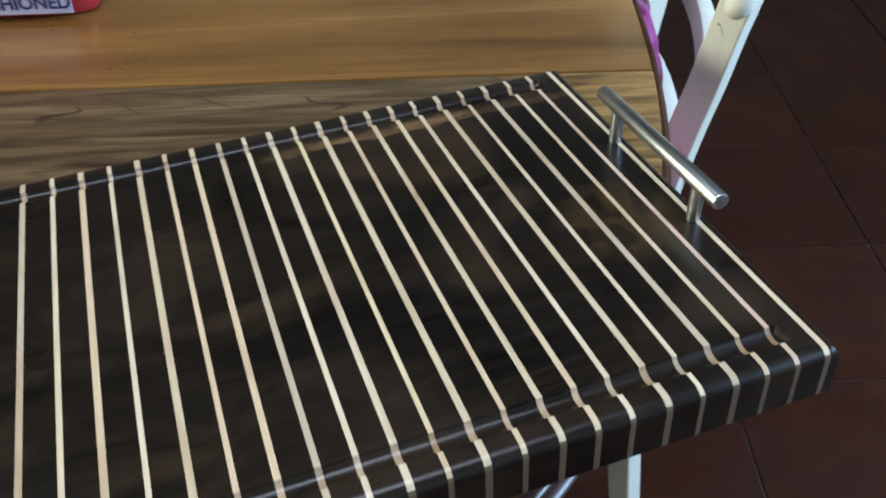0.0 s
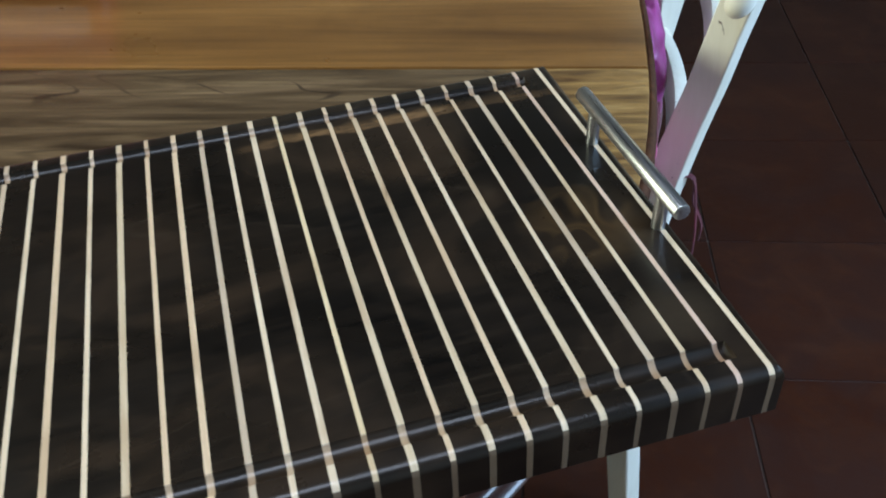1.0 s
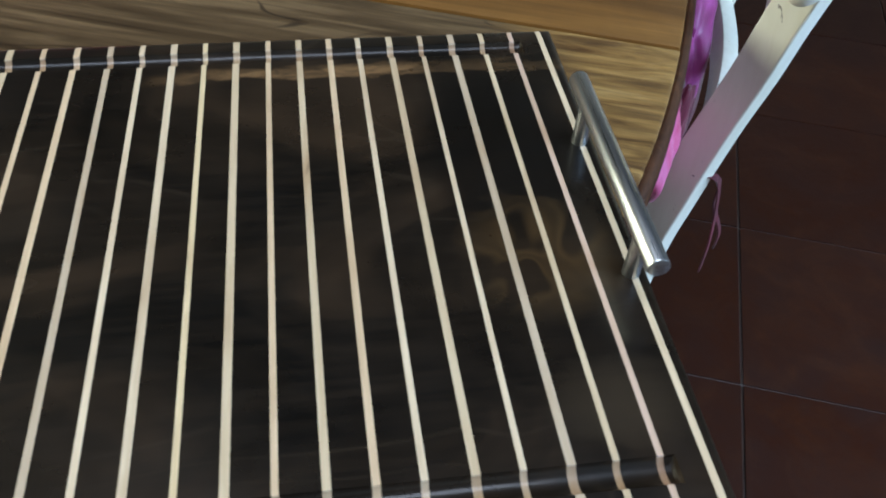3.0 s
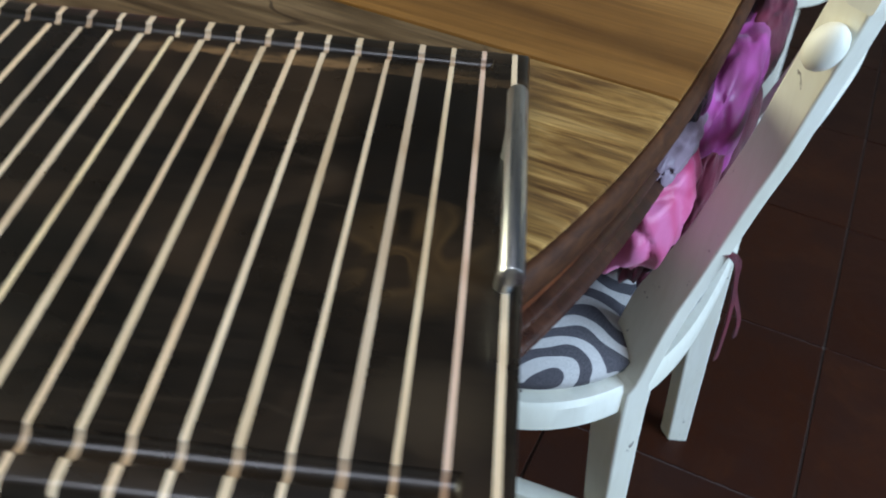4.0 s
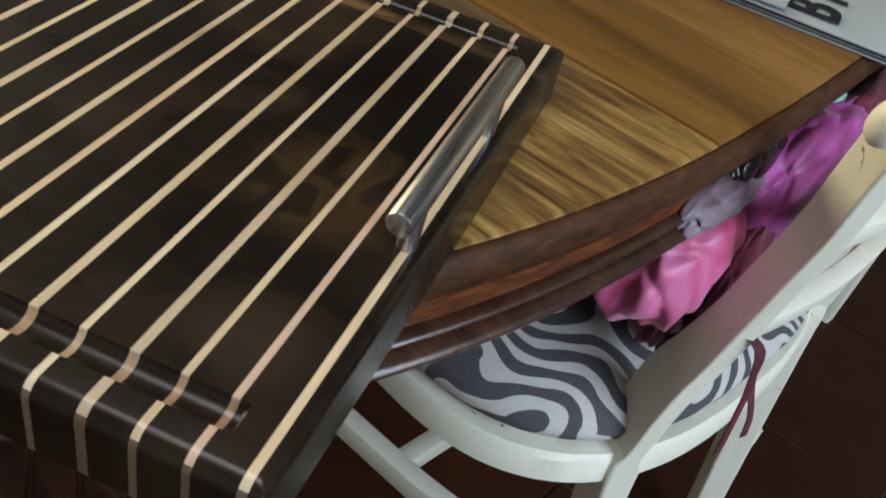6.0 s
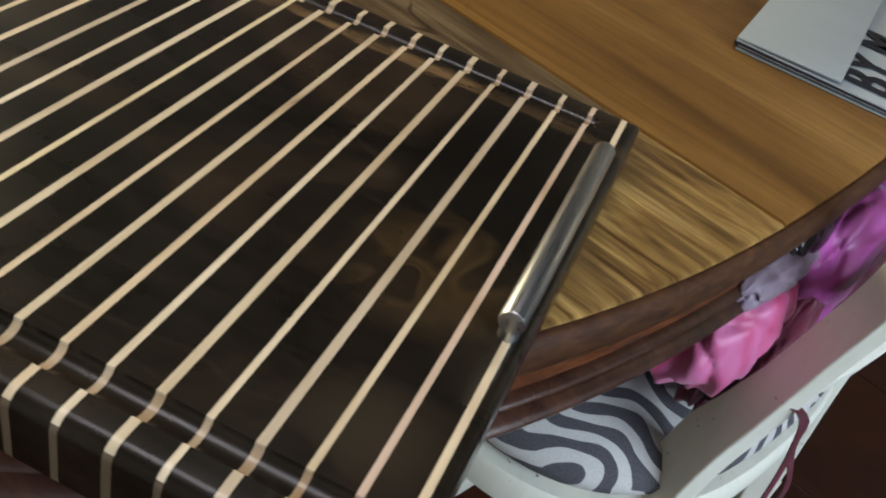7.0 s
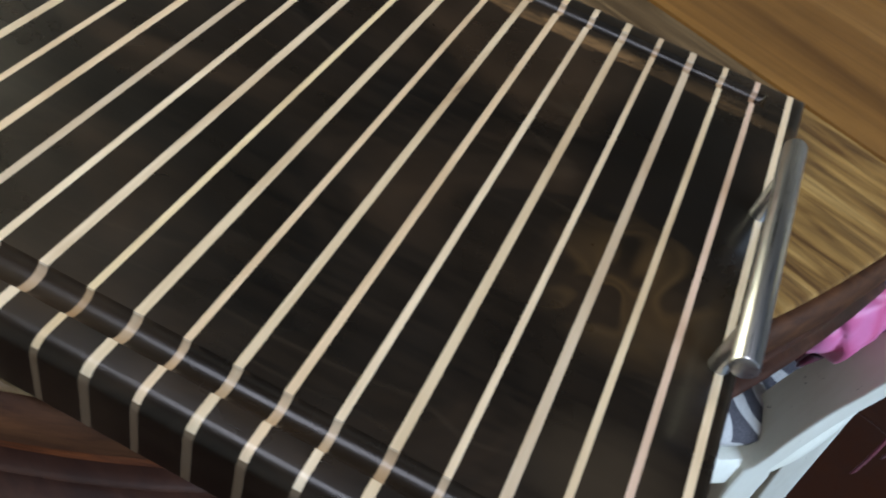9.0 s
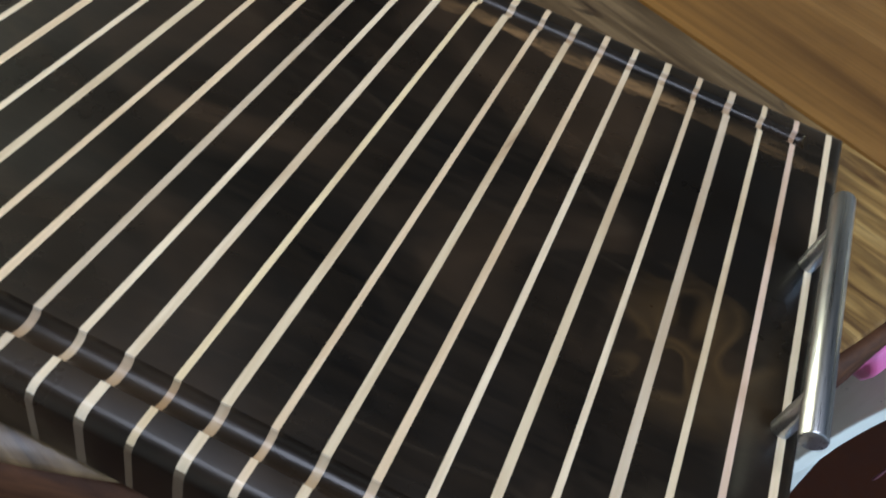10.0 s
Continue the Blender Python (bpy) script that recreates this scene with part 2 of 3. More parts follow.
def chair_paint():
    """White paint, rubbed through to darker wood on the edges."""
    n = Nodes("worn_white_paint")
    broad = n.noise(n.coords((5, 5, 5)), 1.0, 4, 0.6)
    brush = n.noise(n.coords((120, 120, 18)), 1.0, 4, 0.6)
    chips = n.noise(n.coords((75, 75, 34)), 1.0, 4, 0.7, 0.8)
    c = n.ramp(broad, [(0.3, (0.76, 0.73, 0.59)), (0.7, (0.82, 0.80, 0.70))])
    c = n.mix(n.ramp(brush, [(0.3, 0.25), (0.6, 0.0)]), c, (0.62, 0.57, 0.44))
    c = n.mix(n.ramp(chips, [(0.69, 0.0), (0.71, 0.9)]), c, (0.10, 0.07, 0.05))
    return n.finish(c, n.ramp(broad, [(0.3, 0.38), (0.7, 0.52)]), bump=brush, strength=0.15, distance=0.0008)


def maze_cloth():
    """Grey and off-white cotton with a winding band pattern."""
    n = Nodes("maze_print_cotton")
    warp = n.noise(n.coords((14, 14, 14)), 1.0, 0.0, 0.5, 0.0)
    sep = n.t.nodes.new("ShaderNodeSeparateXYZ")
    n.link(n.coords(), sep.inputs[0])
    wave = 0.0
    for angle, phase, share, bend in ((81, 5.1, 0.60, 30.0), (160, 3.8, 0.12, 7.0)):
        k = 2 * math.pi / 0.036
        a = n.math("MULTIPLY", sep.outputs["X"], k * math.cos(radians(angle)))
        b = n.math("MULTIPLY", sep.outputs["Y"], k * math.sin(radians(angle)))
        c = n.math("MULTIPLY_ADD", sep.outputs["Z"], 0.25 * k, phase)
        d = n.math("MULTIPLY", warp, bend)
        wave = n.math("MULTIPLY_ADD", n.math("SINE", n.math("ADD", n.math("ADD", a, b), n.math("ADD", c, d))), share, wave)
    line = n.math("MULTIPLY_ADD", wave, 0.7, 0.5)
    weave = n.noise(n.coords((900, 900, 900)), 1.0, 2, 0.5)
    c = n.ramp(line, [(0.545, (0.070, 0.064, 0.074)), (0.58, (0.60, 0.57, 0.54))])
    c = n.mix(n.ramp(weave, [(0.35, 0.3), (0.6, 0.0)]), c, (0.2, 0.19, 0.19))
    return n.finish(c, 0.9, bump=weave, strength=0.35, distance=0.0008, spec=0.2)


def satin(name, dark, light, rough=0.46):
    n = Nodes(name)
    folds = n.noise(n.coords((20, 20, 16)), 1.0, 2, 0.5, 1.0)
    weave = n.noise(n.coords((1200, 1200, 300)), 1.0, 2, 0.5)
    c = n.ramp(folds, [(0.3, dark), (0.65, light)])
    m = n.finish(c, rough, bump=n.mix(0.8, weave, folds), strength=0.35, distance=0.004)
    n.b.inputs["Sheen Weight"].default_value = 0.15
    return m


def clay_tile():
    n = Nodes("red_clay_tile")
    comb = n.t.nodes.new("ShaderNodeCombineXYZ")
    n.link(n.math("MULTIPLY", n.random(), 300), comb.inputs["Z"])

    def own(scale):
        shift = n.t.nodes.new("ShaderNodeVectorMath")
        shift.operation = "ADD"
        n.link(n.coords((scale,) * 3), shift.inputs[0])
        n.link(comb.outputs[0], shift.inputs[1])
        return shift.outputs[0]

    fine = n.noise(own(60), 1.0, 6, 0.65)
    broad = n.noise(own(5), 1.0, 5, 0.6, 0.5)
    tint = n.ramp(n.random(), [(0.0, (0.034, 0.0092, 0.0038)), (0.5, (0.046, 0.0128, 0.0050)), (1.0, (0.030, 0.0092, 0.0042))])
    c = n.mix(n.ramp(broad, [(0.4, 0.0), (0.7, 0.75)]), tint, (0.030, 0.013, 0.009))
    worn = n.noise(own(9), 1.0, 5, 0.65, 0.8)
    c = n.mix(n.ramp(worn, [(0.50, 0.0), (0.78, 0.40)]), c, (0.095, 0.034, 0.013))
    c = n.mix(n.ramp(fine, [(0.35, 0.5), (0.6, 0.0)]), c, (0.035, 0.014, 0.009))
    return n.finish(c, n.ramp(broad, [(0.3, 0.36), (0.7, 0.55)]), bump=fine, strength=0.25, distance=0.002, spec=0.16)


def plain(name, colour, rough=0.6, metal=0.0, amount=0.12, scale=40.0):
    """Paint, paper or plaster with faint mottling."""
    n = Nodes(name)
    f = n.noise(n.coords((scale,) * 3), 1.0, 5, 0.6)
    c = n.mix(n.ramp(f, [(0.35, 1.0), (0.65, 0.0)]), colour, tuple(x * (1 - amount) for x in colour))
    return n.finish(c, rough, metal, bump=f, strength=0.08, distance=0.001)


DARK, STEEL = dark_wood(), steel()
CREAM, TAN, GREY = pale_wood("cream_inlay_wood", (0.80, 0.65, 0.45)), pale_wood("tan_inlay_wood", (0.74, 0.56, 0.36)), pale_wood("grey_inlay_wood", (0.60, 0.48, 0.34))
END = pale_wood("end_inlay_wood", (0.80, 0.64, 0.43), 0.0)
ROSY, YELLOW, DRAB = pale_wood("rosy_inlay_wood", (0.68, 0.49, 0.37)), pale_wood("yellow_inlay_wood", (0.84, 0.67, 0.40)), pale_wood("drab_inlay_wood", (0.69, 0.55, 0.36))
GOLD = table_wood("golden_table_board", (0.105, 0.044, 0.009), (0.265, 0.124, 0.027), (0.37, 0.188, 0.048), (1.6, 17, 9), 0.5)
OLIVE = knotty_wood()
EDGE, RIM = edge_wood(), dark_edge()
BEAD = table_wood("red_brown_moulding", (0.016, 0.0055, 0.003), (0.050, 0.017, 0.009), (0.090, 0.036, 0.019), (14, 40, 60), 0.6)
PAINT, MAZE, TILE = chair_paint(), maze_cloth(), clay_tile()
MAGENTA = satin("magenta_satin", (0.13, 0.008, 0.07), (0.40, 0.06, 0.30))
PINK = satin("pink_satin", (0.46, 0.03, 0.12), (0.64, 0.20, 0.40))
PLUM = satin("dark_plum_cloth", (0.02, 0.003, 0.008), (0.12, 0.008, 0.028), 0.5)
CRIMSON = satin("crimson_ribbon", (0.035, 0.002, 0.007), (0.12, 0.006, 0.02), 0.5)
FUR = satin("grey_mauve_satin", (0.06, 0.035, 0.05), (0.26, 0.19, 0.24), 0.5)
MINT = plain("mint_cloth", (0.24, 0.46, 0.36), 0.7)
PATENT = plain("black_patent", (0.012, 0.008, 0.010), 0.2)
CHROME = plain("polished_metal", (0.75, 0.74, 0.72), 0.1, 1.0, amount=0.02)
GROUT = plain("worn_grout", (0.15, 0.115, 0.10), 0.85)
WALL = plain("beige_plaster", (0.30, 0.275, 0.235), 0.85, amount=0.06, scale=3)
BEAM = plain("grey_ceiling_boards", (0.075, 0.078, 0.088), 0.7, amount=0.3, scale=6)
PAPER = plain("bluish_white_paper", (0.40, 0.45, 0.475), 0.55, amount=0.07, scale=14)
INK = plain("navy_ink", (0.010, 0.012, 0.022), 0.5)
RED = plain("red_wrapper", (0.42, 0.03, 0.04), 0.28, amount=0.25, scale=30)
LILAC = plain("lilac_label", (0.52, 0.50, 0.66), 0.35)
BLUE = plain("dark_blue_print", (0.02, 0.025, 0.11), 0.4)
KNOT = plain("dark_knot", (0.022, 0.008, 0.004), 0.85)
BROWN = table_wood("dark_brown_bench_wood", (0.022, 0.009, 0.006), (0.06, 0.024, 0.015), (0.10, 0.045, 0.028), (6, 40, 20), 0.5)

# ---------------------------------------------------------------- builders


def part(name, bm, material, parent, label="", sharp=38, frame_it=False):
    bmesh.ops.recalc_face_normals(bm, faces=bm.faces[:])
    if frame_it:
        bm.transform(FRAME if frame_it is True else frame_it)
    me = bpy.data.meshes.new(name)
    bm.to_mesh(me)
    bm.free()
    me.shade_smooth()
    me.set_sharp_from_angle(angle=radians(sharp))
    me.materials.append(material)
    ob = new(name, me)
    if parent is not None:
        ob.parent = parent
    if label:
        ob["label"] = label
    return ob


def thing(name, label, category, group="", kind=""):
    return tagged(new(name), label, category, group, kind)


def skin(bm, rings, closed=True, caps=True):
    rings = [[bm.verts.new(p) for p in r] for r in rings]
    n = len(rings[0])
    for r, s in zip(rings, rings[1:]):
        for i in range(n if closed else n - 1):
            bm.faces.new((r[i], r[(i + 1) % n], s[(i + 1) % n], s[i]))
    if caps:
        bm.faces.new(rings[0][::-1])
        bm.faces.new(rings[-1])
    return bm


def box(lo, hi, bevel=0.0):
    bm = bmesh.new()
    size = [b - a for a, b in zip(lo, hi)]
    mid = [(a + b) / 2 for a, b in zip(lo, hi)]
    bmesh.ops.create_cube(bm, size=1, matrix=Matrix.Translation(mid) @ Matrix.Diagonal((*size, 1)))
    if bevel:
        bmesh.ops.bevel(bm, geom=bm.edges[:], offset=bevel, segments=2, affect="EDGES", profile=0.6)
    return bm


def rod(p, q, r, n=24, bevel=0.0):
    p, q = Vector(p), Vector(q)
    d = q - p
    bm = bmesh.new()
    turn = Matrix.Translation(p) @ d.to_track_quat("Z", "Y").to_matrix().to_4x4()
    stations = [(0, r)] if not bevel else [(0, r - bevel), (bevel * 0.3, r - bevel * 0.3), (bevel, r)]
    stations += [(d.length - z, rr) for z, rr in stations[::-1]]
    rings = [[turn @ Vector((rr * math.cos(a), rr * math.sin(a), z)) for a in [2 * math.pi * i / n for i in range(n)]] for z, rr in stations]
    return skin(bm, rings)


def bar(stations, n_corner=3):
    """A bar with a rounded-rectangle section. Stations: centre, width direction, thickness direction, width, thickness."""
    rings = []
    for c, a, b, w, t in stations:
        c, a, b = Vector(c), Vector(a).normalized(), Vector(b).normalized()
        r = 0.11 * min(w, t)
        ring = []
        for sx, sy, start in ((1, 1, 0), (-1, 1, 90), (-1, -1, 180), (1, -1, 270)):
            for k in range(n_corner):
                ang = radians(start + 90 * k / (n_corner - 1))
                ring.append(c + a * (sx * (w / 2 - r) + r * math.cos(ang)) + b * (sy * (t / 2 - r) + r * math.sin(ang)))
        rings.append(ring)
    return skin(bmesh.new(), rings)


def smooth_path(points, count):
    """Catmull-Rom through the points."""
    pts = [Vector(p) for p in points]
    pts = [2 * pts[0] - pts[1], *pts, 2 * pts[-1] - pts[-2]]
    out = []
    for i in range(count):
        s = i / (count - 1) * (len(pts) - 3)
        k = min(int(s), len(pts) - 4)
        t = s - k
        a, b, c, d = pts[k:k + 4]
        out.append(0.5 * ((2 * b) + (c - a) * t + (2 * a - 5 * b + 4 * c - d) * t * t + (3 * b - a - 3 * c + d) * t ** 3))
    return out


def tube(points, r, n=8, count=24):
    path = smooth_path(points, count)
    rings = []
    for i, p in enumerate(path):
        d = (path[min(i + 1, count - 1)] - path[max(i - 1, 0)]).normalized()
        side = d.orthogonal().normalized()
        up = d.cross(side)
        rings.append([p + r * (side * math.cos(a) + up * math.sin(a)) for a in [2 * math.pi * k / n for k in range(n)]])
    return skin(bmesh.new(), rings)


def torus(c, axis, R, r, n=22, m=8):
    bm = bmesh.new()
    turn = Matrix.Translation(c) @ Vector(axis).to_track_quat("Z", "Y").to_matrix().to_4x4()
    vs = [[bm.verts.new(turn @ Vector(((R + r * math.cos(b)) * math.cos(a), (R + r * math.cos(b)) * math.sin(a), r * math.sin(b))))
           for b in [2 * math.pi * j / m for j in range(m)]] for a in [2 * math.pi * i / n for i in range(n)]]
    for i in range(n):
        for j in range(m):
            bm.faces.new((vs[i][j], vs[(i + 1) % n][j], vs[(i + 1) % n][(j + 1) % m], vs[i][(j + 1) % m]))
    return bm


def oval(cu, cv, a, b, n, off, z, count=96):
    ring = []
    for i in range(count):
        t = 2 * math.pi * i / count
        c, s = math.cos(t), math.sin(t)
        ring.append(Vector((cu + math.copysign(abs(c) ** (2 / n), c) * (a + off), cv + math.copysign(abs(s) ** (2 / n), s) * (b + off), z)))
    return ring


def lump(c, size, seed, rough=0.18, freq=1.6, squash=2.4):
    """A soft, folded closed shape."""
    bm = bmesh.new()
    bmesh.ops.create_icosphere(bm, subdivisions=5, radius=1)
    for v in bm.verts:
        d = v.co.normalized()
        k = (abs(d.x) ** squash + abs(d.y) ** squash + abs(d.z) ** squash) ** (-1 / squash)
        p = Vector((d.x * freq, d.y * freq, d.z * freq * 0.6)) + Vector((seed, seed * 0.7, 0))
        ridge = 1 - abs(noise.noise(p * 1.3)) * 2
        crease = max(0.0, 1 - 3.2 * abs(noise.noise(p * 1.15 + Vector((4.0, 0, seed))))) ** 2
        pucker = max(0.0, 1 - 3.0 * abs(noise.noise(Vector((p.x * 3.4, p.y * 3.4, p.z * 1.5))))) ** 2
        k *= 1 + rough * (0.9 * noise.noise(p) + 0.35 * ridge * ridge - 0.2 - 0.40 * crease - 0.05 * pucker)
        v.co = Vector(c) + Vector((d.x * k * size[0], d.y * k * size[1], d.z * k * size[2]))
    return bm


def lettering(name, words, size, depth, material, parent, m, label=""):
    data = bpy.data.curves.new(name, "FONT")
    data.body, data.size, data.extrude, data.offset = words, size, depth, size * 0.022
    data.resolution_u = 3
    tmp = new(name, data)
    me = bpy.data.meshes.new_from_object(tmp.evaluated_get(bpy.context.evaluated_depsgraph_get()))
    bpy.data.objects.remove(tmp)
    bpy.data.curves.remove(data)
    me.transform(m)
    me.materials.clear()
    me.materials.append(material)
    ob = new(name, me)
    ob.parent = parent
    if label:
        ob["label"] = label
    return ob


# ---------------------------------------------------------------- room
floor = part("floor", box((U0 - 0.2, V0 - 0.2, -0.12), (U1 + 0.2, V1 + 0.2, -0.004)), GROUT, None, frame_it=True)
tagged(floor, "dark red clay tile floor with thin grout lines", "floor", kind="structure")


def wall(name, lo, hi, axis, hole=None):
    """A wall slab; hole: from, to, sill, head along its length."""
    k = 1 - axis
    pieces = [(lo, hi)]
    if hole:
        a, b, sill, head = hole
        pieces = []
        for f, t, z0, z1 in ((lo[k], a, lo[2], hi[2]), (b, hi[k], lo[2], hi[2]), (a, b, lo[2], sill), (a, b, head, hi[2])):
            l, h = list(lo), list(hi)
            l[k], h[k], l[2], h[2] = f, t, z0, z1
            pieces.append((tuple(l), tuple(h)))
    bm = bmesh.new()
    for l, h in pieces:
        size = [y - x for x, y in zip(l, h)]
        mid = [(x + y) / 2 for x, y in zip(l, h)]
        bmesh.ops.create_cube(bm, size=1, matrix=Matrix.Translation(mid) @ Matrix.Diagonal((*size, 1)))
    ob = part(name, bm, WALL, None, frame_it=True)
    return tagged(ob, "plain beige plastered wall of the room", "wall", kind="structure")


wall("wall_north", (U0, V1, 0), (U1, V1 + 0.2, CEIL), 1)
wall("wall_south", (U0, V0 - 0.2, 0), (U1, V0, CEIL), 1)
wall("wall_east", (U1, V0 - 0.2, 0), (U1 + 0.2, V1 + 0.2, CEIL), 0, WIN_B)
wall("wall_west", (U0 - 0.2, V0 - 0.2, 0), (U0, V1 + 0.2, CEIL), 0, WIN_A)
bm = bmesh.new()
for u0, u1, v0, v1 in ((U0 - 0.2, SKY[0], V0 - 0.2, V1 + 0.2), (SKY[1], U1 + 0.2, V0 - 0.2, V1 + 0.2), (SKY[0], SKY[1], V0 - 0.2, SKY[2]), (SKY[0], SKY[1], SKY[3], V1 + 0.2)):
    bmesh.ops.create_cube(bm, size=1, matrix=Matrix.Translation(((u0 + u1) / 2, (v0 + v1) / 2, CEIL + 0.05)) @ Matrix.Diagonal((u1 - u0, v1 - v0, 0.1, 1)))
ceiling = part("ceiling", bm, BEAM, None, frame_it=True)
tagged(ceiling, "plain grey wooden ceiling over the dining room", "ceiling", kind="structure")

# ---------------------------------------------------------------- table
CU, CV, TA, TB, TN = -0.838, 0.264, 0.857, 0.852, 3.35
TABLE_Z = 0.75
RIMW = 0.0045
table = thing("dining_table", "brown wooden dining table with rounded corners and moulded rim", "table")


def plank(v0, v1, material, label):
    """One board of the top, cut to the table's outline."""
    ring = oval(CU, CV, TA - RIMW, TB - RIMW, TN, 0, 0, 480)
    pts = [p for p in ring if v0 < p.y < v1]

    def edge(v):
        return (1 - (abs(v - CV) / (TB - RIMW)) ** TN) ** (1 / TN) * (TA - RIMW) if abs(v - CV) < TB - RIMW else 0

    right = sorted([p for p in pts if p.x > CU], key=lambda p: p.y)
    left = sorted([p for p in pts if p.x <= CU], key=lambda p: -p.y)
    loop = [Vector((CU + edge(v0), v0, 0))] + right + [Vector((CU + edge(v1), v1, 0)), Vector((CU - edge(v1), v1, 0))] + left + [Vector((CU - edge(v0), v0, 0))]
    clean = [loop[0]]
    for p in loop[1:]:
        if (p - clean[-1]).length > 1e-4:
            clean.append(p)
    if (clean[0] - clean[-1]).length < 1e-4:
        clean.pop()
    mid = sum(clean, Vector()) / len(clean)

    def level(inset, z):
        return [Vector((p.x - (p - mid).normalized().x * inset, p.y - (p - mid).normalized().y * inset, z)) for p in clean]

    bm = skin(bmesh.new(), [level(0.003, TABLE_Z - 0.0075), level(0.0022, TABLE_Z - 0.004), level(0.003, TABLE_Z - 0.001), level(0.005, TABLE_Z)])
    return part("board", bm, material, table, label, frame_it=True)


SEAM = -0.008
plank(CV - TB, SEAM - 0.0006, OLIVE, "olive-brown knotty board")
plank(SEAM + 0.0006, 0.40, GOLD, "golden-brown board")
plank(0.4012, 0.76, GOLD, "golden-brown board")
plank(0.7612, CV + TB, GOLD, "golden-brown board")
rim = [(-0.0070, 0.7418), (-0.0068, 0.7480), (-0.0050, 0.7484), (-0.0030, 0.7474), (-0.0010, 0.7445), (0.0002, 0.740), (0.0006, 0.735), (0.0000, 0.729), (-0.0022, 0.7245), (-0.007, 0.7222)]
part("rim", skin(bmesh.new(), [oval(CU, CV, TA, TB, TN, o, z, 200) for o, z in rim]), RIM, table, frame_it=True)
frieze = [(-0.012, 0.7220), (-0.012, 0.698)]
part("apron", skin(bmesh.new(), [oval(CU, CV, TA, TB, TN, o, z, 200) for o, z in frieze]), EDGE, table, "red-brown apron", frame_it=True)
bead = [(-0.012, 0.6978)]
for z0, z1, out in ((0.6976, 0.688, -0.006), (0.687, 0.672, -0.002)):
    bead += [(-0.014 + (out + 0.014) * math.sin(math.pi * k / 8) ** 0.7, z0 + (z1 - z0) * k / 8) for k in range(9)]
bead.append((-0.03, 0.6715))
part("moulding", skin(bmesh.new(), [oval(CU, CV, TA, TB, TN, o, z, 200) for o, z in bead]), BEAD, table, "red-brown double bead moulding", frame_it=True)
knot = bmesh.new()
bmesh.ops.create_icosphere(knot, subdivisions=3, radius=1, matrix=Matrix.Translation((-0.0190, -0.118, 0.713)) @ Matrix.Diagonal((0.003, 0.009, 0.004, 1)))
part("knot", knot, KNOT, table, "dark knot in the apron", frame_it=True)
post = [(0.16, 0.0), (0.17, 0.02), (0.15, 0.05), (0.07, 0.10), (0.06, 0.25), (0.085, 0.38), (0.06, 0.5), (0.07, 0.6), (0.20, 0.672)]
part("pedestal", skin(bmesh.new(), [[Vector((CU + r * math.cos(a), CV + r * math.sin(a), z)) for a in [2 * math.pi * k / 32 for k in range(32)]] for r, z in post]), EDGE, table, frame_it=True)

# ---------------------------------------------------------------- serving board
DEEP, TOP, BASE = 0.328, 0.782, 0.7503
XN = [0, -0.0175, -0.035, -0.0525, -0.071, -0.089, -0.1083, -0.1262, -0.1443, -0.163, -0.181, -0.199, -0.217, -0.235]
XF = [0, -0.018, -0.036, -0.0545, -0.073, -0.0915, -0.11, -0.127, -0.1445, -0.162, -0.180, -0.1975, -0.215, -0.2325]
for k in range(14, 31):
    XN.append(-0.2525 - 0.0181 * (k - 14))
    XF.append(-0.2500 - 0.0182 * (k - 14))
HALF = [0.00160 + 0.00025 * math.sin(2.7 * k) for k in range(31)]
HALF[1] = 0.0014


def profile(depth, drop=0.0):
    """Outline across the board: rounded long edges, a groove along each."""
    r = 0.0065
    half = [(0.002, BASE), (0.0, BASE + 0.002), (0.0, TOP - r)]
    half += [(r - r * math.cos(radians(a)), TOP - r + r * math.sin(radians(a))) for a in (18, 36, 54, 72, 90)]
    gc, gw = 0.0207, 0.0062
    half += [(gc - gw * math.cos(radians(a)), TOP - depth * math.sin(radians(a))) for a in range(0, 181, 20)]
    pts = half + [(DEEP - y, z) for y, z in half[::-1]]
    return [(y, min(z, TOP - drop)) for y, z in pts]


def lamina(fa, fb, stations):
    """Boards and strips. fa, fb: x at the near and far side for both faces; stations: share of the way, groove depth, drop of the top."""
    rings = []
    for s, depth, drop in stations:
        ring = []
        for y, z in profile(depth, drop):
            xa = fa[0] + (fa[1] - fa[0]) * y / DEEP
            xb = fb[0] + (fb[1] - fb[0]) * y / DEEP
            ring.append(Vector((xa + (xb - xa) * s, y, z)))
        rings.append(ring)
    return skin(bmesh.new(), rings)


GROOVE = 0.0042
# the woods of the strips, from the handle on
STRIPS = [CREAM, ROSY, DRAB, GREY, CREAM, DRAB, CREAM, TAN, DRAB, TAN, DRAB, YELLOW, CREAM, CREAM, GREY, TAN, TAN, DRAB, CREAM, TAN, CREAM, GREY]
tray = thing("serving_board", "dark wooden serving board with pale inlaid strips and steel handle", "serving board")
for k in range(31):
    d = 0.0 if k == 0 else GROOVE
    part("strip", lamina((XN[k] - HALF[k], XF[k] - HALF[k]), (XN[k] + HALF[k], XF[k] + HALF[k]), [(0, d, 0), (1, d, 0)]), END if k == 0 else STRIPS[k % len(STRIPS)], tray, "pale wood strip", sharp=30)
